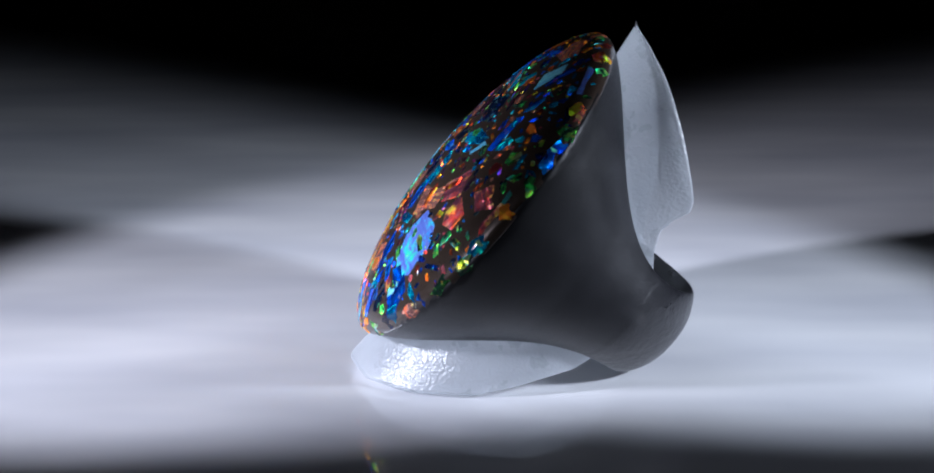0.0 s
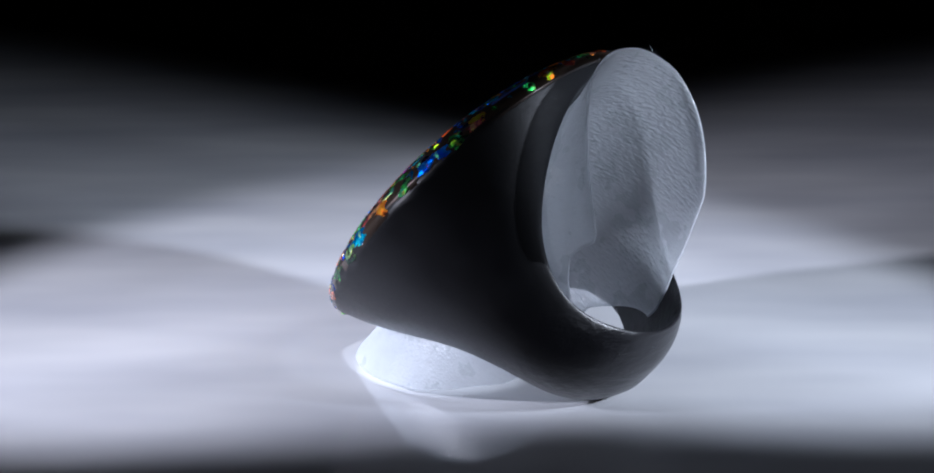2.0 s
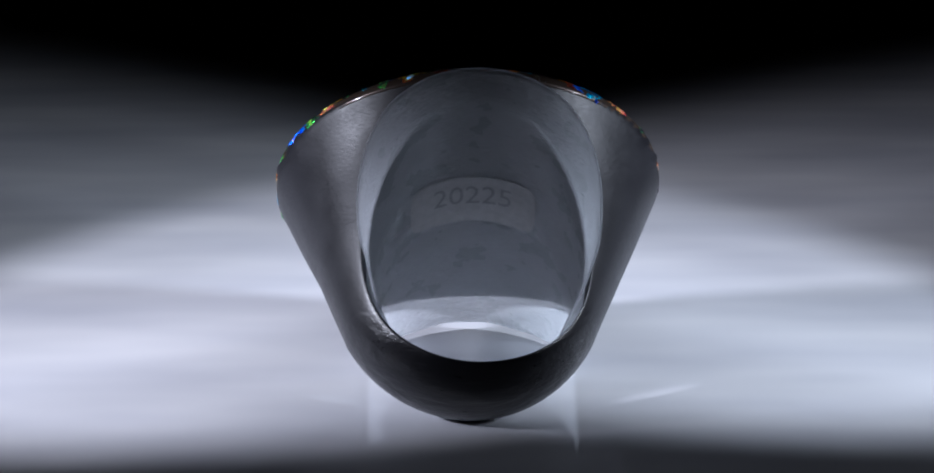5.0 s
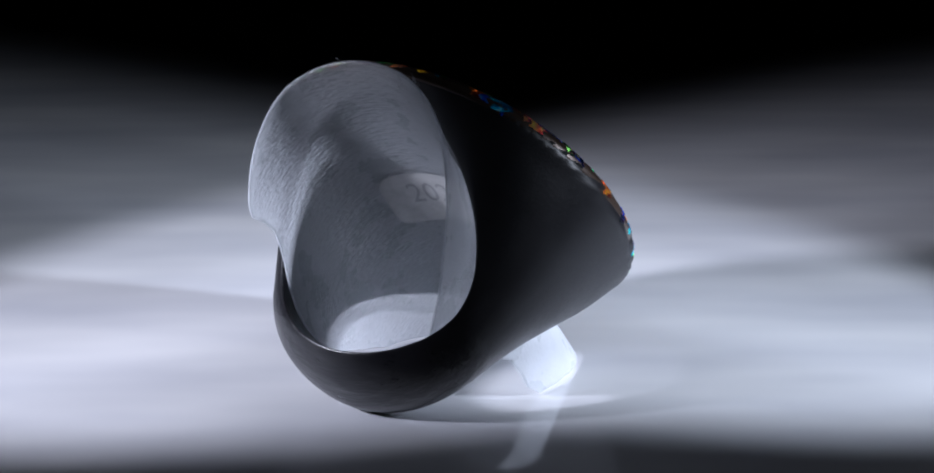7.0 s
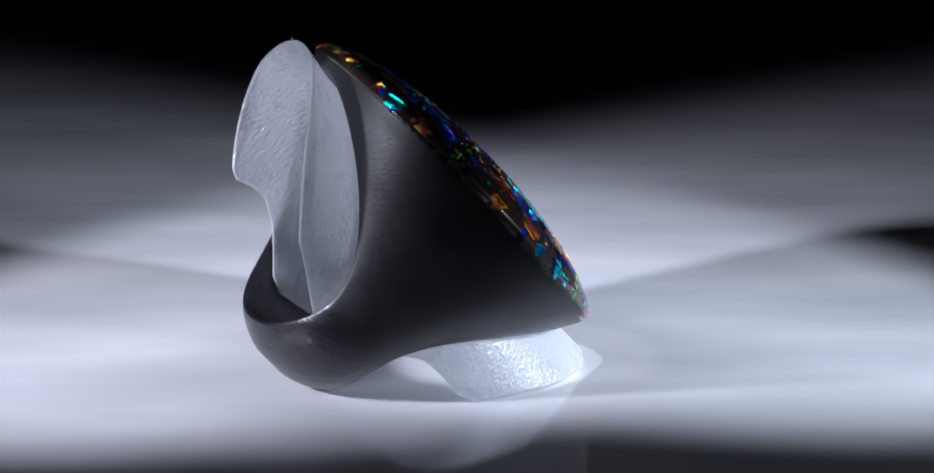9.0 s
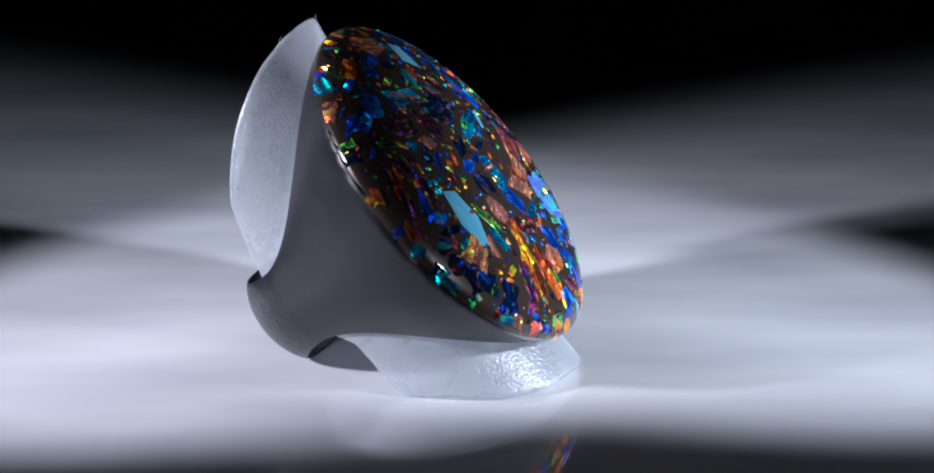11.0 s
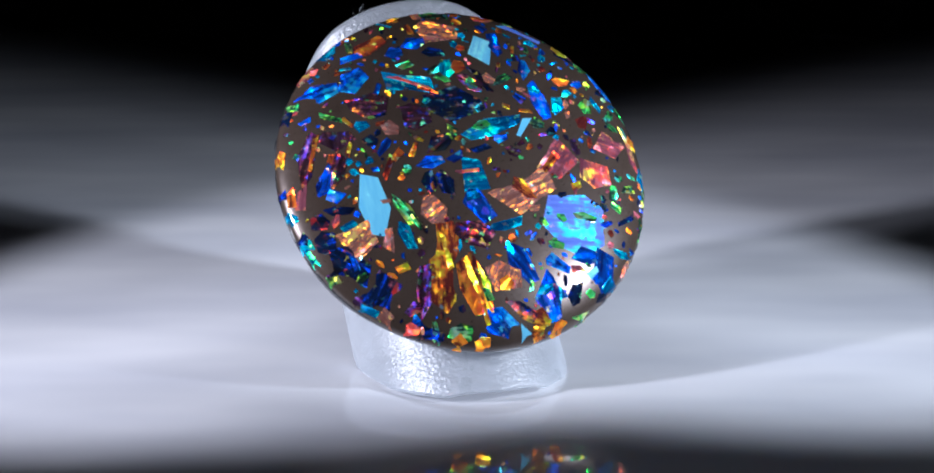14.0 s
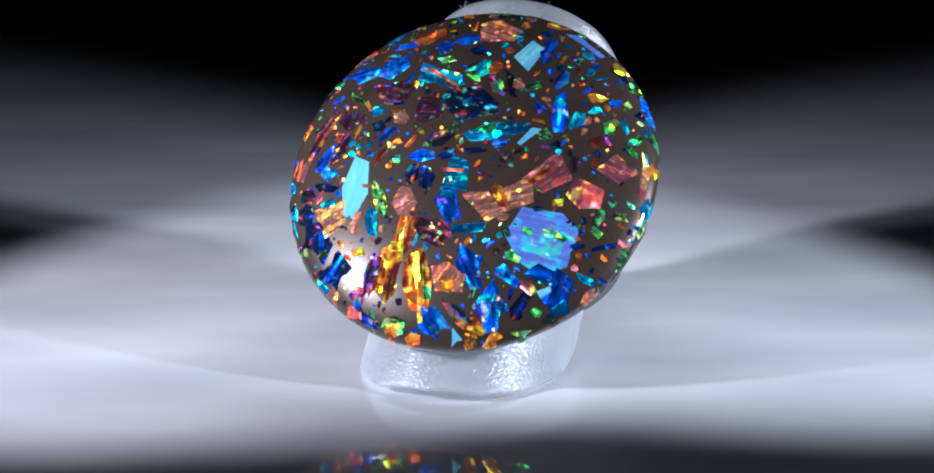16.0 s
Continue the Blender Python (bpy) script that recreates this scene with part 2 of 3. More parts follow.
# ---- meshes ----
def mesh_object(name, verts, faces, material, parent=None, label="", normals=None, grain=None):
    data = bpy.data.meshes.new(name)
    data.from_pydata([tuple(c * MM for c in v) for v in verts], [], faces)
    data.materials.append(material)
    data.polygons.foreach_set("use_smooth", [True] * len(data.polygons))
    if normals is not None:
        data.normals_split_custom_set_from_vertices(normals)
    if grain is not None:
        layer = data.uv_layers.new(name="grain")
        for loop in data.loops:
            layer.data[loop.index].uv = grain[loop.vertex_index]
    data.update()
    ob = new(name, data)
    ob.parent = parent
    if label:
        tagged(ob, label)
    return ob


def grid_faces(rows, columns, close_rows=False, close_columns=False):
    faces = []
    for i in range(rows if close_rows else rows - 1):
        for j in range(columns if close_columns else columns - 1):
            a, b = (i + 1) % rows, (j + 1) % columns
            faces.append((i * columns + j, a * columns + j, a * columns + b, i * columns + b))
    return faces


# ---- the studio ----
def slab(name, x0, x1, y0, y1, z0, z1, material):
    bm = bmesh.new()
    bmesh.ops.create_cube(bm, size=1)
    for v in bm.verts:
        v.co = Vector(((x0 + x1) / 2 + v.co.x * (x1 - x0), (y0 + y1) / 2 + v.co.y * (y1 - y0), (z0 + z1) / 2 + v.co.z * (z1 - z0)))
    data = bpy.data.meshes.new(name)
    bm.to_mesh(data)
    bm.free()
    data.materials.append(material)
    return new(name, data)


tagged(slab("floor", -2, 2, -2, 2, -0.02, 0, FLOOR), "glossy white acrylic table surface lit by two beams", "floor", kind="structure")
for wall_name, box in (("wall_north", (-2, 2, 2.0, 2.05, 0, 1.5)), ("wall_south", (-2, 2, -2.05, -2.0, 0, 1.5)),
                       ("wall_west", (-2.05, -2.0, -2, 2, 0, 1.5)), ("wall_east", (2.0, 2.05, -2, 2, 0, 1.5))):
    tagged(slab(wall_name, *box, CLOTH), "black cloth wall of the dark studio", "wall", kind="structure")
tagged(slab("ceiling", -2.05, 2.05, -2.05, 2.05, 1.5, 1.55, CLOTH), "black ceiling of the dark studio", "ceiling", kind="structure")

# ---- the ring ----
CENTRE = (0.0, 1.46, 15.69)   # centre of the stone's flat back, with the stone towards the camera
STONE_R, DOME = 15.4, 3.1
HOLE_X, HOLE_N, HOLE_R = -0.3, -9.95, 8.8   # the finger hole, below the stone
BAND_R = 10.45


def ring_point(x, a, n):
    """x across the ring, a along the finger hole (up and back), n along the stone's outward normal."""
    return (CENTRE[0] + x, CENTRE[1] + a * math.sin(TILT) - n * math.cos(TILT), CENTRE[2] + a * math.cos(TILT) + n * math.sin(TILT))


def ring_way(x, a, n):
    return (x, a * math.sin(TILT) - n * math.cos(TILT), a * math.cos(TILT) + n * math.sin(TILT))


KNOTS = (-15, -10, -5, -2, 0, 1.2)
LENGTHS = (6.25, 8.9, 12.2, 14.3, 15.55, 15.55)
DEPTHS = np.linspace(-20.55, 1.2, 900)
ROUGH_LENGTHS = np.where(DEPTHS < -15, 6.25 * np.sqrt(np.maximum(1 - ((-15 - DEPTHS) / 5.55) ** 2, 0)), np.interp(DEPTHS, KNOTS, LENGTHS))
SMOOTH_LENGTHS = np.convolve(np.pad(ROUGH_LENGTHS, 60, mode="edge"), np.ones(121) / 121, "valid")
BLEND = np.clip((DEPTHS + 18.6) / 1.5, 0, 1) * np.clip((0.6 - DEPTHS) / 1.5, 0, 1)
SMOOTH_LENGTHS = ROUGH_LENGTHS + (SMOOTH_LENGTHS - ROUGH_LENGTHS) * BLEND


def half_length(n):
    """The body's half length along the finger, at a depth below the stone."""
    return np.interp(n, DEPTHS, SMOOTH_LENGTHS)


def half_width(n):
    """The body's half width across the finger: straight flanks that run tangent into the round band."""
    low = np.sqrt(np.maximum(BAND_R ** 2 - (n - HOLE_N) ** 2, 0))
    return np.where(n > -14.0, 9.6 + (n + 14.0) * (15.5 - 9.6) / 14.0, low)


def spread(s):
    """From 1 to -1, a little denser towards both ends."""
    return 0.45 * math.cos(math.pi * s) + 0.55 * (1 - 2 * s)


def body_edge(n, x):
    """How far the body reaches along the finger, at a depth and a place across it."""
    width = np.maximum(half_width(n) * np.where(x > 0, 1 + 0.045 * np.clip((-8 - n) / 6, 0, 1), 1), 1e-6)
    inside = (np.abs(x) < width) & (n > -20.55) & (n < 0.2)
    bulge = 2 + 0.03 * np.clip(-n / 5, 0, 1)
    across = np.minimum(np.abs(x) / width, 1)
    hole = np.sqrt(np.maximum(HOLE_R ** 2 - (n - HOLE_N) ** 2, 0)) / width
    round_edge = np.maximum(1 - across ** bulge, 0) ** (1 / bulge)
    run = np.clip((1 - across) / np.maximum(1 - hole, 1e-6), 0, 1)
    straight_edge = np.maximum(1 - hole ** bulge, 0) ** (1 / bulge) * run ** 0.62
    straight = -0.2 * np.clip((-1.5 - n) / 3.0, 0, 1) * np.clip((n + 15.0) / 6.0, 0, 1) * (across > hole)
    return np.where(inside, half_length(n) * (round_edge + (straight_edge - round_edge) * straight), 0)


def ring_body(parent):
    around, across = 240, 110
    verts = []
    reach = np.linspace(HOLE_R, 24, 900)
    for i in range(around):
        phi = 2 * math.pi * i / around
        edge = body_edge(HOLE_N + reach * math.cos(phi), HOLE_X + reach * math.sin(phi))
        top, last = float(edge[0]), int(np.nonzero(edge > 0)[0][-1]) + 1
        # the cut through one side of the band: out along its upper face, back along its lower face, home along the hole
        a, r = np.concatenate((edge[:last], -edge[:last][::-1])), np.concatenate((reach[:last], reach[:last][::-1]))
        way = np.concatenate(((0.0,), np.cumsum(np.hypot(np.diff(a), np.diff(r)))))
        stops = np.linspace(0, way[-1], across)
        outline = list(zip(np.interp(stops, way, a), np.interp(stops, way, r)))
        outline.extend((-top * spread(j / (across - 1)), HOLE_R) for j in range(1, across - 1))
        outline = np.array(outline)
        near = np.exp(-((np.minimum(abs(outline[:, 0] - top), abs(outline[:, 0] + top)) / 2.2) ** 2) - ((outline[:, 1] - HOLE_R) / 2.0) ** 2)[:, None] * ((1 - math.cos(phi)) / 2) ** 1.6
        for step in range(80):
            mean = 0.5 * outline + 0.25 * (np.roll(outline, 1, 0) + np.roll(outline, -1, 0))
            outline = mean if step < 2 else outline + (mean - outline) * near
        verts.extend(ring_point(HOLE_X + r * math.sin(phi), a, HOLE_N + r * math.cos(phi)) for a, r in outline)
    return mesh_object("band", verts, grid_faces(around, 2 * across - 2, True, True), BLACK, parent, "brushed matt black ring body flaring up to the stone")


def dome_height(r):
    k = min(r / STONE_R, 1.0)
    return 0.25 + DOME * (1 - k ** 2.5) * 0.85 + 0.75 * math.sqrt(max(1 - k ** 12, 0))


def dome_frame(u, v, lift=0.0):
    """A point on the dome and its normal, from places across the stone in millimetres."""
    r = math.hypot(u, v)
    if r > STONE_R:  # over the rim and down the girdle
        w = Vector((u / r, v / r, 0))
        return (w.x * (STONE_R + lift), w.y * (STONE_R + lift), dome_height(STONE_R) - min(r - STONE_R, 0.6)), w
    slope = (dome_height(r + 0.01) - dome_height(max(r - 0.01, 0))) / 0.02 if r > 0.02 else 0.0
    k = 1 / max(r, 1e-6)
    w = Vector((-slope * u * k, -slope * v * k, 1)).normalized()
    return (u + w.x * lift, v + w.y * lift, dome_height(r) + w.z * lift), w


def ring_stone(parent):
    around = 160
    radii = [STONE_R * s for s in (0.04, 0.12, 0.22, 0.32, 0.42, 0.52, 0.62, 0.72, 0.80, 0.87, 0.92, 0.95, 0.97, 0.983, 0.992, 0.998, 1.0)]
    verts = []
    for r in radii:
        verts.extend(ring_point(r * math.cos(2 * math.pi * i / around), r * math.sin(2 * math.pi * i / around), dome_height(r)) for i in range(around))
    for r, n in ((STONE_R, -0.1), (STONE_R * 0.995, -0.3), (STONE_R * 0.97, -0.4)):
        verts.extend(ring_point(r * math.cos(2 * math.pi * i / around), r * math.sin(2 * math.pi * i / around), n) for i in range(around))
    faces = grid_faces(len(radii) + 3, around, False, True)
    faces.append(tuple(range(around)))
    return mesh_object("stone", verts, faces, RESIN, parent, "domed brown resin stone full of opal chips")


def chip_mesh(u, v, length, width, angle, corners, chance, raised=0.0):
    """Corners, faces, normals and grain (along and across it) of one angular chip let into the dome."""
    rim = []
    for i in range(corners):
        t = 2 * math.pi * (i + 0.5 + chance.uniform(-0.27, 0.27)) / corners
        k = chance.uniform(0.86, 1.12) * (1 + 0.9 / corners ** 1.6)
        x, y = length / 2 * k * math.cos(t), width / 2 * k * math.sin(t)
        rim.append((x * math.cos(angle) - y * math.sin(angle), x * math.sin(angle) + y * math.cos(angle)))
    verts, normals, grain = [], [], []
    for scale, lift in ((1.0, -0.06), (0.985, 0.03), (0.55, 0.035), (0.0, 0.035)):
        for x, y in (rim if scale else rim[:1]):
            p, w = dome_frame(u + x * scale, v + y * scale, lift + raised)
            verts.append(ring_point(*p)), normals.append(ring_way(*w))
            x, y = x * scale, y * scale
            grain.append((u + x * math.cos(angle) + y * math.sin(angle), v + y * math.cos(angle) - x * math.sin(angle)))
    k, faces = corners, []
    for ring in (0, 1):
        faces += [(ring * k + i, ring * k + (i + 1) % k, (ring + 1) * k + (i + 1) % k, (ring + 1) * k + i) for i in range(k)]
    faces += [(2 * k + i, 2 * k + (i + 1) % k, 3 * k) for i in range(k)]
    return verts, faces, normals, grain


class Chips:
    """Lays opal chips into the stone, one after the other, without overlaps."""

    def __init__(self, stone):
        self.stone, self.chance, self.taken, self.rest = stone, random.Random(7), [], {}

    def free(self, u, v, reach):
        return math.hypot(u, v) < STONE_R * 0.99 and all(math.hypot(u - a, v - b) > (reach + c) * 0.86 for a, b, c in self.taken)

    def take(self, u, v, length, width, angle):
        steps = max(1, round(length / max(width, 0.1)))
        for i in range(steps):
            s = ((i + 0.5) / steps - 0.5) * length * 0.9
            self.taken.append((u + s * math.cos(angle), v + s * math.sin(angle), width * 0.5))

    def lay(self, colour, u, v, length, width, degrees, corners=6):
        """u, v: place across and up the stone; all in millimetres."""
        angle = radians(degrees)
        self.take(u, v, length, width, angle)
        verts, faces, normals, grain = chip_mesh(u, v, length, width, angle, corners, self.chance)
        mesh_object("opal_chip", verts, faces, OPALS[colour], self.stone, normals=normals, grain=grain)

    def fleck(self, colour, u, v, length, width, degrees, corners=5):
        """A bright streak within a chip."""
        verts, faces, normals, grain = chip_mesh(u, v, length, width, radians(degrees), corners, self.chance, 0.03)
        mesh_object("opal_fleck", verts, faces, OPALS[colour], self.stone, normals=normals, grain=grain)

    def scatter(self, count, low, high, single, tries):
        kinds = "blue blue blue cyan cyan green green fire fire fire dusk dusk night night night salmon rose".split()
        made = 0
        for _ in range(tries):
            if made >= count:
                break
            r, t = STONE_R * math.sqrt(self.chance.random()) * 0.995, self.chance.uniform(0, 2 * math.pi)
            u, v = r * math.cos(t), r * math.sin(t)
            width = self.chance.uniform(low, high)
            length = width * self.chance.choice((1.1, 1.4, 1.8, 2.6))
            if not self.free(u, v, (width + length) / 4):
                continue
            made += 1
            angle = self.chance.uniform(0, math.pi)
            self.take(u, v, length, width, angle)
            colour = self.chance.choice(kinds)
            verts, faces, normals, grain = chip_mesh(u, v, length, width, angle, self.chance.choice((4, 5, 5, 6)), self.chance)
            if single:
                mesh_object("opal_chip", verts, faces, OPALS[colour], self.stone, normals=normals, grain=grain)
            else:
                all_verts, all_faces, all_normals, all_grain = self.rest.setdefault(colour, ([], [], [], []))
                all_faces.extend(tuple(i + len(all_verts) for i in f) for f in faces)
                all_verts.extend(verts), all_normals.extend(normals), all_grain.extend(grain)

    def edge(self, count):
        """Chips cut off by the stone's rim."""
        for i in range(count):
            t = 2 * math.pi * (i + self.chance.uniform(-0.4, 0.4)) / count
            r = STONE_R * self.chance.uniform(0.965, 1.005)
            u, v, length, width = r * math.cos(t), r * math.sin(t), self.chance.uniform(0.9, 2.2), self.chance.uniform(0.8, 1.3)
            if i % 7:
                colour = self.chance.choice("blue cyan green fire fire rose salmon night green".split())
                turn = t + math.pi / 2 + self.chance.uniform(-0.4, 0.4)
                verts, faces, normals, grain = chip_mesh(u, v, length, width, turn, self.chance.choice((4, 5, 6)), self.chance, 0.025)
                mesh_object("opal_chip", verts, faces, OPALS[colour], self.stone, normals=normals, grain=grain)

    def join_rest(self):
        for colour, (verts, faces, normals, grain) in self.rest.items():
            ob = mesh_object("opal_dust", verts, faces, OPALS[colour], self.stone, normals=normals, grain=grain)
            tagged(ob, kind="stuff")


def opal_ring():
    ring = tagged(new("opal_ring"), "matt black ring with a large domed opal stone on plastic", "ring")
    ring_body(ring)
    stone = ring_stone(ring)
    chips = Chips(stone)
    lay, fleck = chips.lay, chips.fleck
    lay("sky", -8.70, -2.78, 6.07, 2.59, 92, 6)
    lay("sky", 3.24, 10.35, 3.40, 2.16, 64, 4)
    lay("sky", 5.11, 2.78, 2.84, 0.74, 55, 4)
    lay("sky", 1.79, -14.68, 1.57, 1.42, 63, 3)
    lay("sky", 8.58, -10.12, 1.30, 0.92, 38, 4)
    lay("lilac", 7.66, -6.15, 6.07, 5.25, -6, 7)
    lay("salmon", 3.62, -3.06, 5.97, 3.90, 24, 4)
    lay("rose", 7.49, -0.25, 4.22, 3.00, 45, 4)
    lay("rose", 10.51, -1.71, 2.57, 3.37, 81, 5)
    lay("rose", 12.47, 1.04, 3.00, 2.41, -17, 4)
    lay("salmon", 0.05, 12.69, 3.83, 2.83, -17, 5)
    lay("night", -0.58, 5.20, 5.33, 3.40, -7, 6)
    lay("cyan", -3.95, 7.76, 5.20, 2.18, -20, 4)
    lay("blue", -8.03, 8.41, 3.46, 2.14, 38, 5)
    lay("blue", -10.83, 7.91, 3.69, 1.96, 15, 5)
    lay("fire", -5.72, 11.89, 3.45, 1.70, 31, 5)
    lay("cyan", -0.14, -1.69, 3.26, 3.48, 0, 4)
    lay("blue", -0.29, -4.14, 3.28, 2.00, -61, 5)
    lay("cyan", 2.60, 2.81, 5.98, 1.56, 15, 6)
    lay("night", -2.36, 1.71, 3.13, 1.43, 26, 5)
    lay("blue", -3.45, 0.05, 2.33, 1.20, 9, 5)
    lay("blue", -1.34, 0.34, 1.62, 0.95, 27, 4)
    lay("fire", -3.97, -8.79, 8.07, 2.7, 83, 7)
    lay("fire", -1.79, -10.82, 5.97, 2.3, 101, 6)
    lay("dusk", -5.77, -10.21, 4.94, 1.40, 79, 5)
    lay("blue", 2.41, -9.31, 4.04, 1.87, -61, 5)
    lay("salmon", 0.76, -10.18, 2.70, 3.07, 63, 5)
    lay("blue", 4.53, -12.23, 5.06, 2.78, -83, 5)
    lay("blue", 0.05, -13.79, 3.57, 2.28, -41, 5)
    lay("night", 2.26, -13.07, 3.40, 1.27, -31, 5)
    lay("dusk", -12.99, 2.08, 5.37, 1.34, 70, 5)
    lay("dusk", -10.41, 3.18, 2.12, 2.53, 81, 5)
    lay("dusk", -10.99, 0.49, 4.03, 1.45, 64, 5)
    lay("dusk", -7.24, 5.89, 3.54, 2.31, -9, 6)
    lay("dusk", -3.77, 4.24, 2.55, 2.91, 0, 6)
    lay("blue", -11.95, -0.24, 2.76, 1.23, 64, 5)
    lay("green", -6.29, -3.98, 3.76, 1.21, -64, 5)
    lay("cyan", -6.56, -6.03, 2.98, 1.31, -72, 5)
    lay("salmon", -4.14, -4.08, 2.26, 2.68, 33, 6)
    lay("dusk", -1.14, -6.51, 3.50, 2.23, -24, 6)
    lay("salmon", -10.40, -5.69, 4.09, 2.81, 31, 4)
    lay("salmon", -7.94, -6.13, 2.08, 1.19, 81, 4)
    lay("night", -11.46, -2.99, 2.54, 0.84, -9, 5)
    lay("night", -13.06, -3.60, 1.71, 1.55, -22, 5)
    lay("night", -12.83, -5.33, 1.90, 1.80, 0, 6)
    lay("night", -11.39, -7.59, 4.19, 2.40, -45, 5)
    lay("night", -9.20, -10.15, 3.46, 2.68, 55, 5)
    lay("cyan", -10.90, -4.44, 1.48, 0.83, 17, 4)
    lay("blue", -11.48, -1.69, 1.96, 1.29, -35, 4)
    lay("blue", -6.81, -12.73, 1.89, 1.29, 20, 3)
    lay("night", 6.81, -11.64, 2.60, 1.31, 64, 5)
    lay("blue", 7.08, 5.00, 4.37, 1.54, -81, 6)
    lay("cyan", 8.59, 4.68, 2.13, 1.21, 81, 5)
    lay("blue", 6.55, 8.19, 2.14, 1.11, 81, 5)
    lay("blue", 4.72, 11.11, 3.24, 1.22, 85, 5)
    lay("lilac", 7.52, 12.34, 4.02, 0.91, -31, 4)
    lay("dusk", 1.51, 7.08, 2.86, 1.43, -33, 5)
    lay("night", 2.53, 7.22, 3.61, 0.68, -64, 4)
    lay("cyan", -0.20, 8.70, 2.00, 1.34, 72, 5)
    lay("night", -0.78, 10.41, 2.06, 1.23, -13, 5)
    lay("blue", -4.13, 10.80, 1.73, 1.23, 0, 5)
    lay("blue", -2.27, 11.63, 2.51, 1.23, 15, 5)
    lay("blue", -7.69, 10.91, 2.29, 0.92, 15, 4)
    lay("blue", -8.02, 12.97, 1.77, 0.68, 22, 4)
    lay("green", -3.43, 9.40, 2.28, 0.73, 15, 4)
    lay("blue", 5.49, -9.43, 2.46, 1.27, -33, 5)
    lay("blue", 8.16, -8.86, 2.61, 1.43, 0, 5)
    lay("blue", 9.54, -9.79, 3.57, 2.05, 76, 5)
    lay("fire", 9.57, 7.06, 1.72, 0.92, -4, 5)
    lay("fire", 0.78, 8.77, 1.29, 1.47, 0, 5)
    lay("green", 4.29, 7.29, 2.18, 0.84, 24, 5)
    lay("salmon", 3.12, 7.36, 1.32, 1.07, -33, 5)
    lay("cyan", 12.23, 4.99, 2.22, 0.51, -67, 4)
    lay("green", 11.28, 4.58, 1.62, 1.24, 63, 5)
    lay("fire", 10.51, 2.97, 1.48, 1.15, 53, 5)
    lay("green", 13.34, 3.83, 1.37, 0.81, 53, 5)
    lay("cyan", 13.98, 4.87, 0.97, 0.86, 0, 5)
    lay("blue", 11.10, 6.95, 1.09, 0.85, 22, 5)
    lay("green", 12.10, 6.93, 1.25, 0.58, -48, 4)
    lay("night", 10.79, 9.79, 2.00, 0.61, -31, 4)
    lay("rose", 10.99, 10.56, 1.94, 0.54, -43, 4)
    lay("cyan", 9.79, 5.89, 1.20, 0.72, 24, 5)
    lay("night", 1.06, 0.88, 2.23, 0.66, 11, 4)
    lay("dusk", 3.65, 0.38, 1.39, 1.07, -22, 5)
    lay("blue", 2.79, 1.60, 1.27, 0.84, 11, 5)
    lay("green", 6.32, 2.84, 1.29, 1.20, -22, 5)
    lay("blue", 5.38, 5.35, 1.34, 0.82, -43, 4)
    lay("fire", 5.51, 4.09, 1.39, 0.36, -9, 4)
    lay("fire", 4.07, 4.59, 1.18, 0.36, -20, 4)
    lay("green", 11.74, -3.51, 1.75, 0.92, 83, 5)
    lay("green", 11.91, -4.80, 1.52, 0.70, -33, 4)
    lay("night", 12.53, -5.77, 2.15, 0.71, 27, 4)
    lay("night", 10.58, -6.16, 1.37, 0.59, 17, 5)
    lay("fire", 8.46, -2.85, 1.07, 0.77, 22, 4)
    lay("cyan", 1.71, -5.96, 3.57, 0.95, 15, 5)
    lay("salmon", 4.38, -4.73, 1.26, 0.60, 7, 4)
    lay("rose", 7.20, -10.02, 1.39, 0.93, -33, 5)
    lay("fire", 3.49, -13.59, 1.68, 1.52, -22, 6)
    lay("green", -3.25, -14.02, 2.19, 1.42, -11, 6)
    lay("dusk", -6.81, -11.77, 1.35, 1.19, 0, 5)
    lay("fire", -7.21, -8.52, 1.57, 0.77, 9, 4)
    lay("fire", -6.87, 0.09, 2.64, 0.67, 64, 4)
    lay("fire", -5.96, 1.01, 1.78, 0.69, 45, 4)
    lay("fire", -4.71, 1.17, 1.72, 0.61, 63, 4)
    lay("salmon", -6.09, 3.56, 1.75, 1.30, -33, 5)
    lay("green", -5.51, -0.36, 0.84, 0.90, 0, 5)
    lay("green", -1.06, 2.79, 1.34, 0.69, -45, 4)
    lay("cyan", -8.33, 4.08, 1.28, 1.09, 11, 5)
    lay("night", -7.92, 2.63, 1.29, 1.08, -22, 5)
    lay("green", -10.61, 5.35, 2.31, 0.72, -31, 4)
    lay("fire", -9.37, 4.65, 1.49, 0.46, -55, 4)
    lay("blue", -12.40, 5.45, 1.41, 0.49, 17, 4)
    lay("night", -6.59, 4.79, 1.18, 0.42, 11, 4)
    lay("fire", -9.71, 2.08, 1.51, 0.55, 70, 4)
    lay("cyan", -2.62, 5.64, 0.81, 0.60, 17, 5)
    lay("night", -3.92, -1.75, 2.10, 1.30, 81, 5)
    lay("night", -2.63, -1.88, 2.44, 1.41, -81, 5)
    lay("fire", -3.73, -2.02, 1.28, 0.54, 85, 4)
    lay("cyan", -8.32, 0.79, 0.74, 0.72, 0, 5)
    lay("cyan", -9.24, 0.71, 0.53, 0.54, 0, 5)
    lay("cyan", -9.88, 1.00, 0.64, 0.73, 0, 5)
    lay("fire", -14.70, -1.04, 2.36, 0.71, 85, 4)
    lay("rose", -13.99, -1.34, 2.58, 0.82, 76, 4)
    lay("cyan", -14.07, -5.87, 3.11, 0.61, -67, 4)
    lay("rose", 14.54, 0.63, 4.26, 0.71, -86, 4)
    lay("green", 14.30, 2.53, 1.65, 0.50, -76, 4)
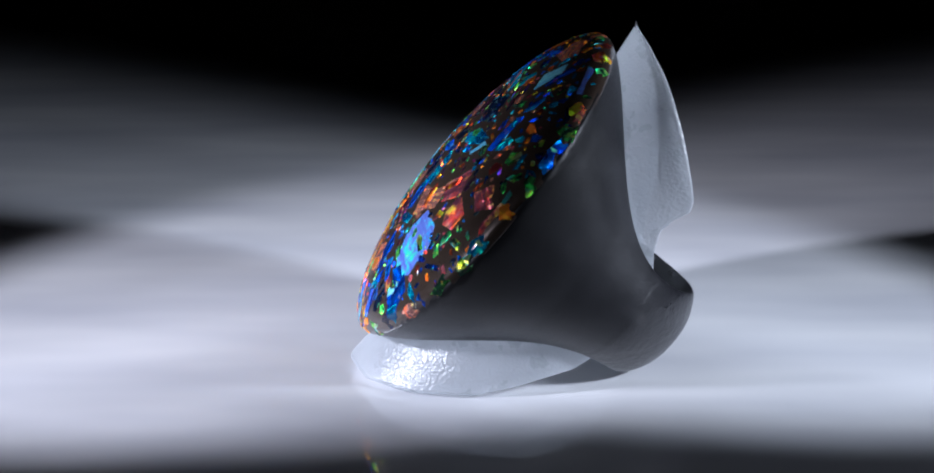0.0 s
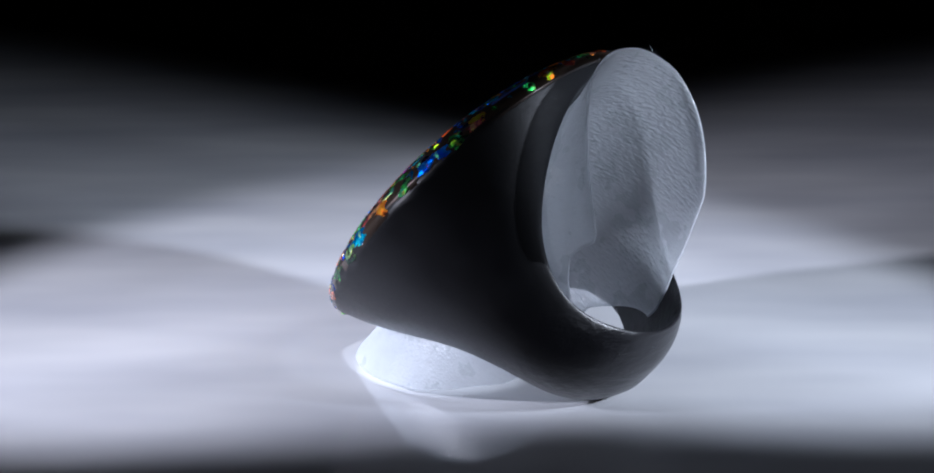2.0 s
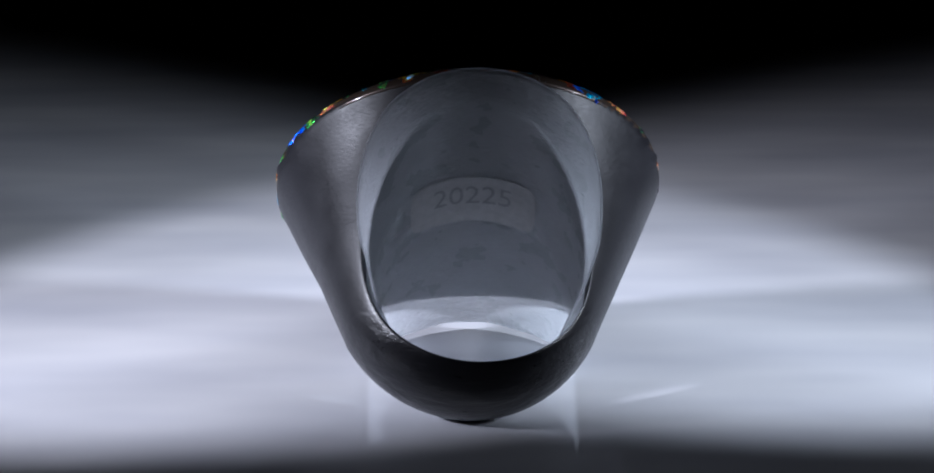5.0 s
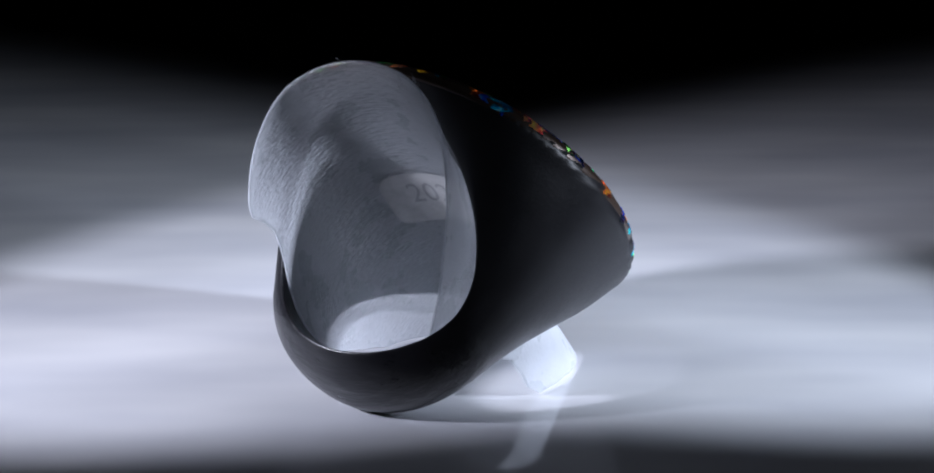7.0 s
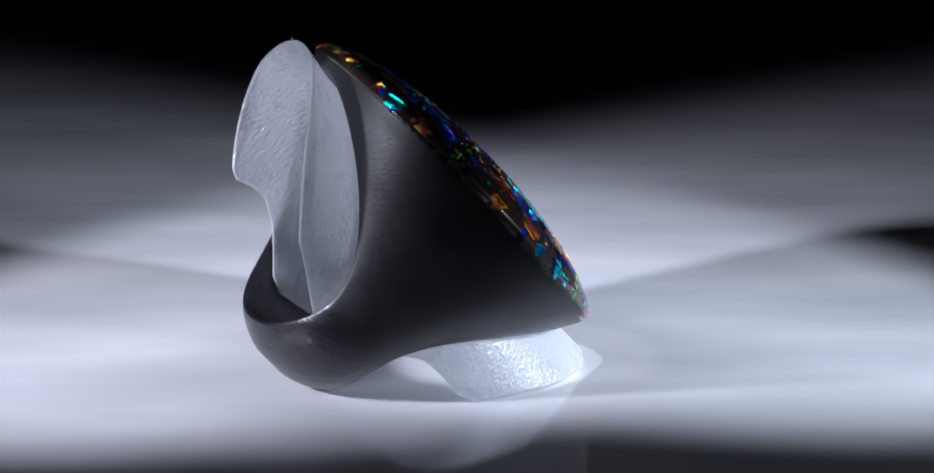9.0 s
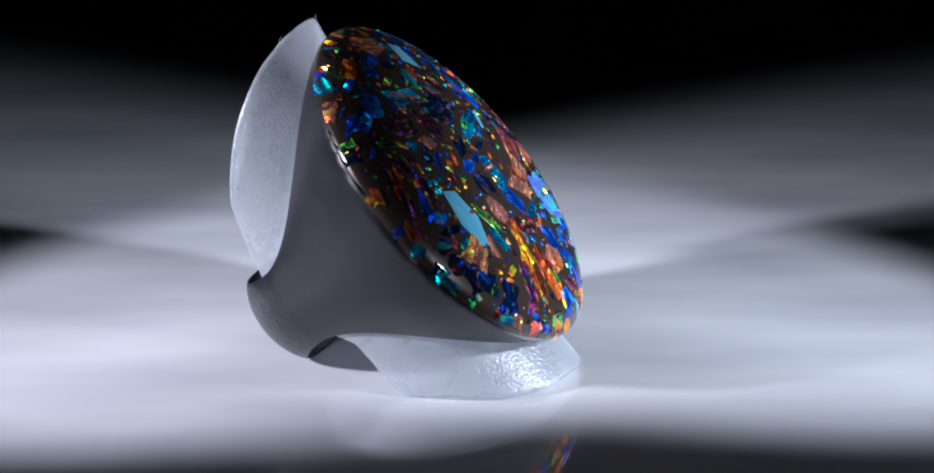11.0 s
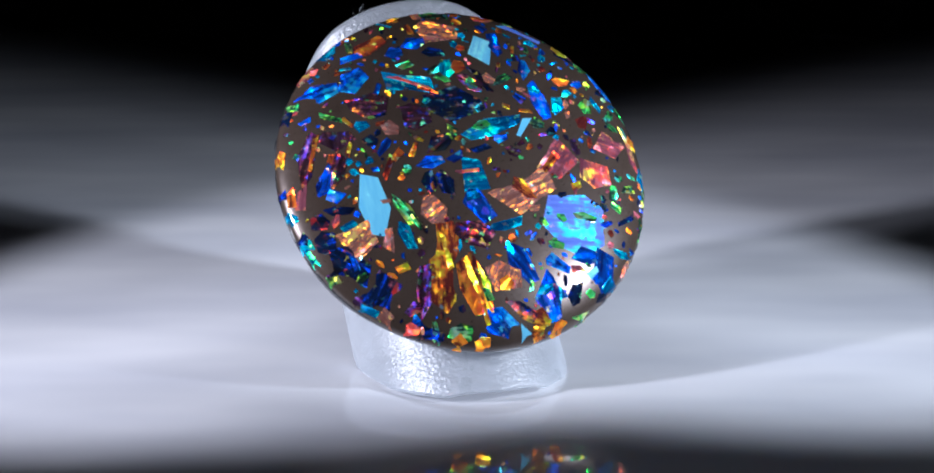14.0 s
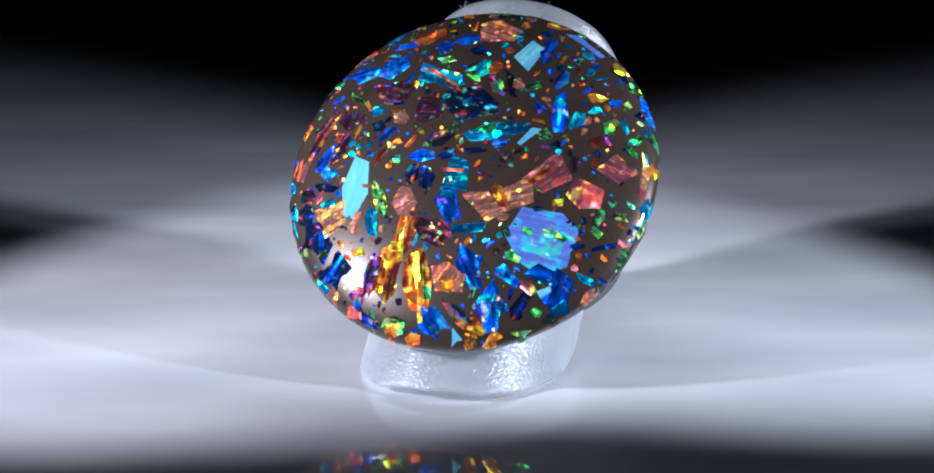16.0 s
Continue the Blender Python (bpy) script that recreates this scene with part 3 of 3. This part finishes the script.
    lay("rose", 4.47, 14.11, 2.30, 0.56, -6, 4)
    lay("green", 1.39, 14.55, 1.03, 0.79, 81, 4)
    lay("blue", 2.24, 14.71, 1.11, 0.93, 22, 5)
    lay("fire", 14.82, -2.29, 1.30, 0.49, 85, 4)
    lay("green", 13.36, -3.03, 1.80, 0.66, 6, 4)
    lay("rose", 13.82, -5.11, 0.98, 0.59, -33, 4)
    lay("green", -0.85, -11.43, 1.94, 0.70, -72, 4)
    lay("green", 8.09, -11.78, 0.94, 0.65, 0, 5)
    lay("green", 2.93, -11.07, 1.03, 0.48, 81, 4)
    lay("fire", 6.14, 10.44, 0.95, 0.56, 72, 4)
    lay("green", 7.38, 10.46, 0.84, 0.45, 81, 4)
    lay("fire", 8.17, 8.30, 0.75, 0.68, 0, 5)
    lay("cyan", 9.53, 9.08, 0.99, 0.36, 24, 4)
    lay("fire", -9.67, 10.54, 1.02, 0.48, 41, 4)
    lay("fire", 10.77, -6.96, 0.63, 0.60, 0, 5)
    lay("rose", 10.56, -7.90, 0.63, 0.66, 0, 5)
    fleck("rose", -3.51, 7.56, 4.61, 0.42, -29, 4)
    fleck("fire", -2.38, 6.74, 2.18, 0.36, -26, 4)
    fleck("fire", 6.81, -0.56, 3.10, 0.75, 45, 4)
    fleck("fire", -12.41, 2.48, 4.20, 0.45, 70, 4)
    fleck("fire", -11.26, 1.51, 1.15, 0.45, 64, 4)
    fleck("cyan", 6.86, 6.16, 1.10, 0.65, -33, 5)
    fleck("green", 5.74, -7.84, 1.37, 0.77, -17, 5)
    fleck("green", 8.62, -5.58, 2.11, 0.83, -13, 5)
    fleck("green", 6.56, -5.63, 1.00, 0.68, -53, 5)
    fleck("green", 4.94, -5.92, 0.89, 0.56, -53, 5)
    fleck("green", -10.51, -8.70, 1.05, 0.71, 17, 5)
    fleck("blue", -10.86, -7.52, 1.61, 0.65, -72, 4)
    fleck("fire", -3.60, -7.84, 3.81, 0.64, 95, 4)
    fleck("fire", -1.32, -12.11, 3.21, 0.75, 99, 4)
    fleck("fire", 3.72, -2.91, 2.46, 1.24, -53, 5)
    fleck("green", 1.45, 2.96, 1.60, 0.78, 11, 5)
    fleck("cyan", 4.15, -11.40, 1.58, 0.82, 22, 5)
    fleck("fire", 0.80, -10.65, 1.41, 1.14, 43, 5)
    fleck("green", -5.66, -5.03, 1.71, 0.50, -64, 4)
    fleck("cyan", -0.67, -3.26, 1.58, 0.72, 11, 4)
    fleck("rose", -0.57, -1.05, 2.63, 0.36, 0, 4)
    chips.edge(46)
    chips.scatter(70, 0.4, 0.85, True, 9000)
    chips.scatter(260, 0.16, 0.4, False, 9000)
    chips.join_rest()
    return ring


# ---- the plastic it leans on ----
def inner_label(parent):
    """A pale label with a number, stuck inside the roll under the stone."""
    columns, rows = 40, 10
    r, middle = 8.35, 0.8

    def at(s, a, lift):
        return ring_point(HOLE_X + (r - lift) * math.sin(s / r), a, HOLE_N + (r - lift) * math.cos(s / r))

    verts = []
    for layer in (0.0, 0.02):
        for i in range(rows):
            for j in range(columns):
                q = j / (columns - 1) * 2 - 1
                p = i / (rows - 1) * 2 - 1
                half = 3.1 * (1 - 0.12 * abs(q) ** 12)
                verts.append(at(q * 5.3 * (1 - 0.06 * abs(p) ** 6), middle + p * half, layer))
    faces = grid_faces(rows, columns)
    faces += [tuple(rows * columns + k for k in reversed(f)) for f in faces]
    plate = mesh_object("label", verts, faces, LABEL, parent, "pale label with a grey number")
    text = bpy.data.curves.new("number", "FONT")
    text.body, text.size, text.align_x, text.align_y, text.resolution_u = "20225", 2.3, "CENTER", "CENTER", 4
    holder = bpy.data.objects.new("number", text)
    scene.collection.objects.link(holder)
    flat = bpy.data.meshes.new_from_object(holder.evaluated_get(bpy.context.evaluated_depsgraph_get()))
    verts = [at(-v.co.x * 1.15, middle + v.co.y * 1.5 + 0.5, 0.035) for v in flat.vertices]
    faces = [tuple(f.vertices) for f in flat.polygons]
    bpy.data.objects.remove(holder)
    mesh_object("number", verts, faces, INK, plate, "grey printed number")


BURRS = ((-30, 17.5, 1.0, 0.55), (-32, 17.4, -0.6, 0.35), (-28, 17.5, 0.4, 0.3), (18, 17.8, 0.8, 0.3), (44, 16.7, -0.7, 0.25),
         (58, 15.6, 0.6, 0.28), (80, 13.3, -0.5, 0.3), (-52, 16.2, 0.5, 0.22), (-66, 14.8, -0.8, 0.25))


def burr(parent, phi, back, bend, length):
    """A hair of plastic left on the cut edge."""
    verts, t, steps, around = [], radians(phi), 8, 5
    for i in range(steps):
        k = i / (steps - 1)
        thick = 0.035 * (1 - 0.8 * k)
        turn = t + bend * k * k * length / 9
        for j in range(around):
            q = 2 * math.pi * j / around
            r = 9.2 + 0.5 * length * k + thick * math.cos(q)
            verts.append(ring_point(HOLE_X + r * math.sin(turn), back - 0.45 + length * k + thick * math.sin(q), HOLE_N + r * math.cos(turn)))
    mesh_object("burr", verts, grid_faces(steps, around, False, True), CUT, parent)


def rear_edge(phi):
    """How far the sheet stands out behind the ring, round its roll; one side has a corner, the other runs off in a curve."""
    near = np.degrees(phi) + np.linspace(-9, 9, 13)
    turns = (0, 25, 50, 74, 95, 111, 146)
    cornered = np.interp(np.abs(near), turns, (17.6, 17.45, 16.55, 14.3, 11.6, 9.2, 6.0))
    curved = np.interp(np.abs(near), turns, (17.6, 17.35, 16.4, 14.2, 11.1, 8.1, 3.0))
    return float(np.where(near > 0, cornered, curved).mean())


def plastic_liner():
    """A sheet of frosted plastic rolled into an open tube, pushed through the ring and standing on its lower end."""
    rows, columns = 90, 130
    verts = []
    for i in range(rows):
        s = i / (rows - 1)
        cornered = np.interp(s, (0, 0.05, 0.15, 0.35, 0.58, 0.66, 0.72, 0.78, 0.83, 0.9, 0.98, 1.0), (84, 98, 118, 130, 135, 130, 117, 105, 99, 100, 103, 100))
        curved = np.interp(s, (0, 0.05, 0.15, 0.25, 0.35, 0.6, 0.7, 0.8, 0.9, 1.0), (97, 101, 100, 101, 112, 137, 138, 132, 120, 104))
        for j in range(columns):
            phi = radians(-curved + (curved + cornered) * j / (columns - 1))
            deg = abs(math.degrees(phi))
            back = rear_edge(phi)
            n = HOLE_N + 8.45 * math.cos(phi)
            floor_a = (0.15 - CENTRE[2] - n * math.sin(TILT)) / math.cos(TILT)
            front = max(floor_a, np.interp(deg, (0, 30, 50, 60, 75, 90, 120), (-18.3, -17.9, -16.5, -15.5, -13.6, -11.8, -8.5)))
            a = front + (back - front) * s
            beyond = max(0.0, a - float(body_edge(n, HOLE_X + 8.45 * math.sin(phi))))
            r = 8.45 + 0.75 * min(1.0, beyond / 5) + 0.1 * max(0.0, min(1.0, (-a - 12) / 5))
            verts.append(ring_point(HOLE_X + r * math.sin(phi), a, HOLE_N + r * math.cos(phi)))
    ob = mesh_object("plastic_liner", verts, grid_faces(rows, columns), WRINKLED)
    thick = ob.modifiers.new("thickness", "SOLIDIFY")
    ob.data.materials.append(PLASTIC), ob.data.materials.append(CUT)
    thick.material_offset_rim, thick.material_offset = 2, 1
    thick.thickness, thick.offset = 0.17 * MM, 0
    inner_label(ob)
    for phi, back, bend, length in BURRS:
        burr(ob, phi, back, bend, length)
    return tagged(ob, "frosted clear plastic sheet rolled into a tube through the ring", "plastic sheet")


RING = opal_ring()
LINER = plastic_liner()

# ---- what moves: the turntable carries ring and plastic round, clockwise from above ----
FACING, SPEED = 15.0, 18.23   # the time at which the stone faces the camera, and degrees a second


def motions():
    rows = [(0.5 * k, pose(0, 0, 0, 0, 0, -SPEED * (0.5 * k - FACING))) for k in range(33)]
    walk(RING, rows)
    walk(LINER, rows)


motions()
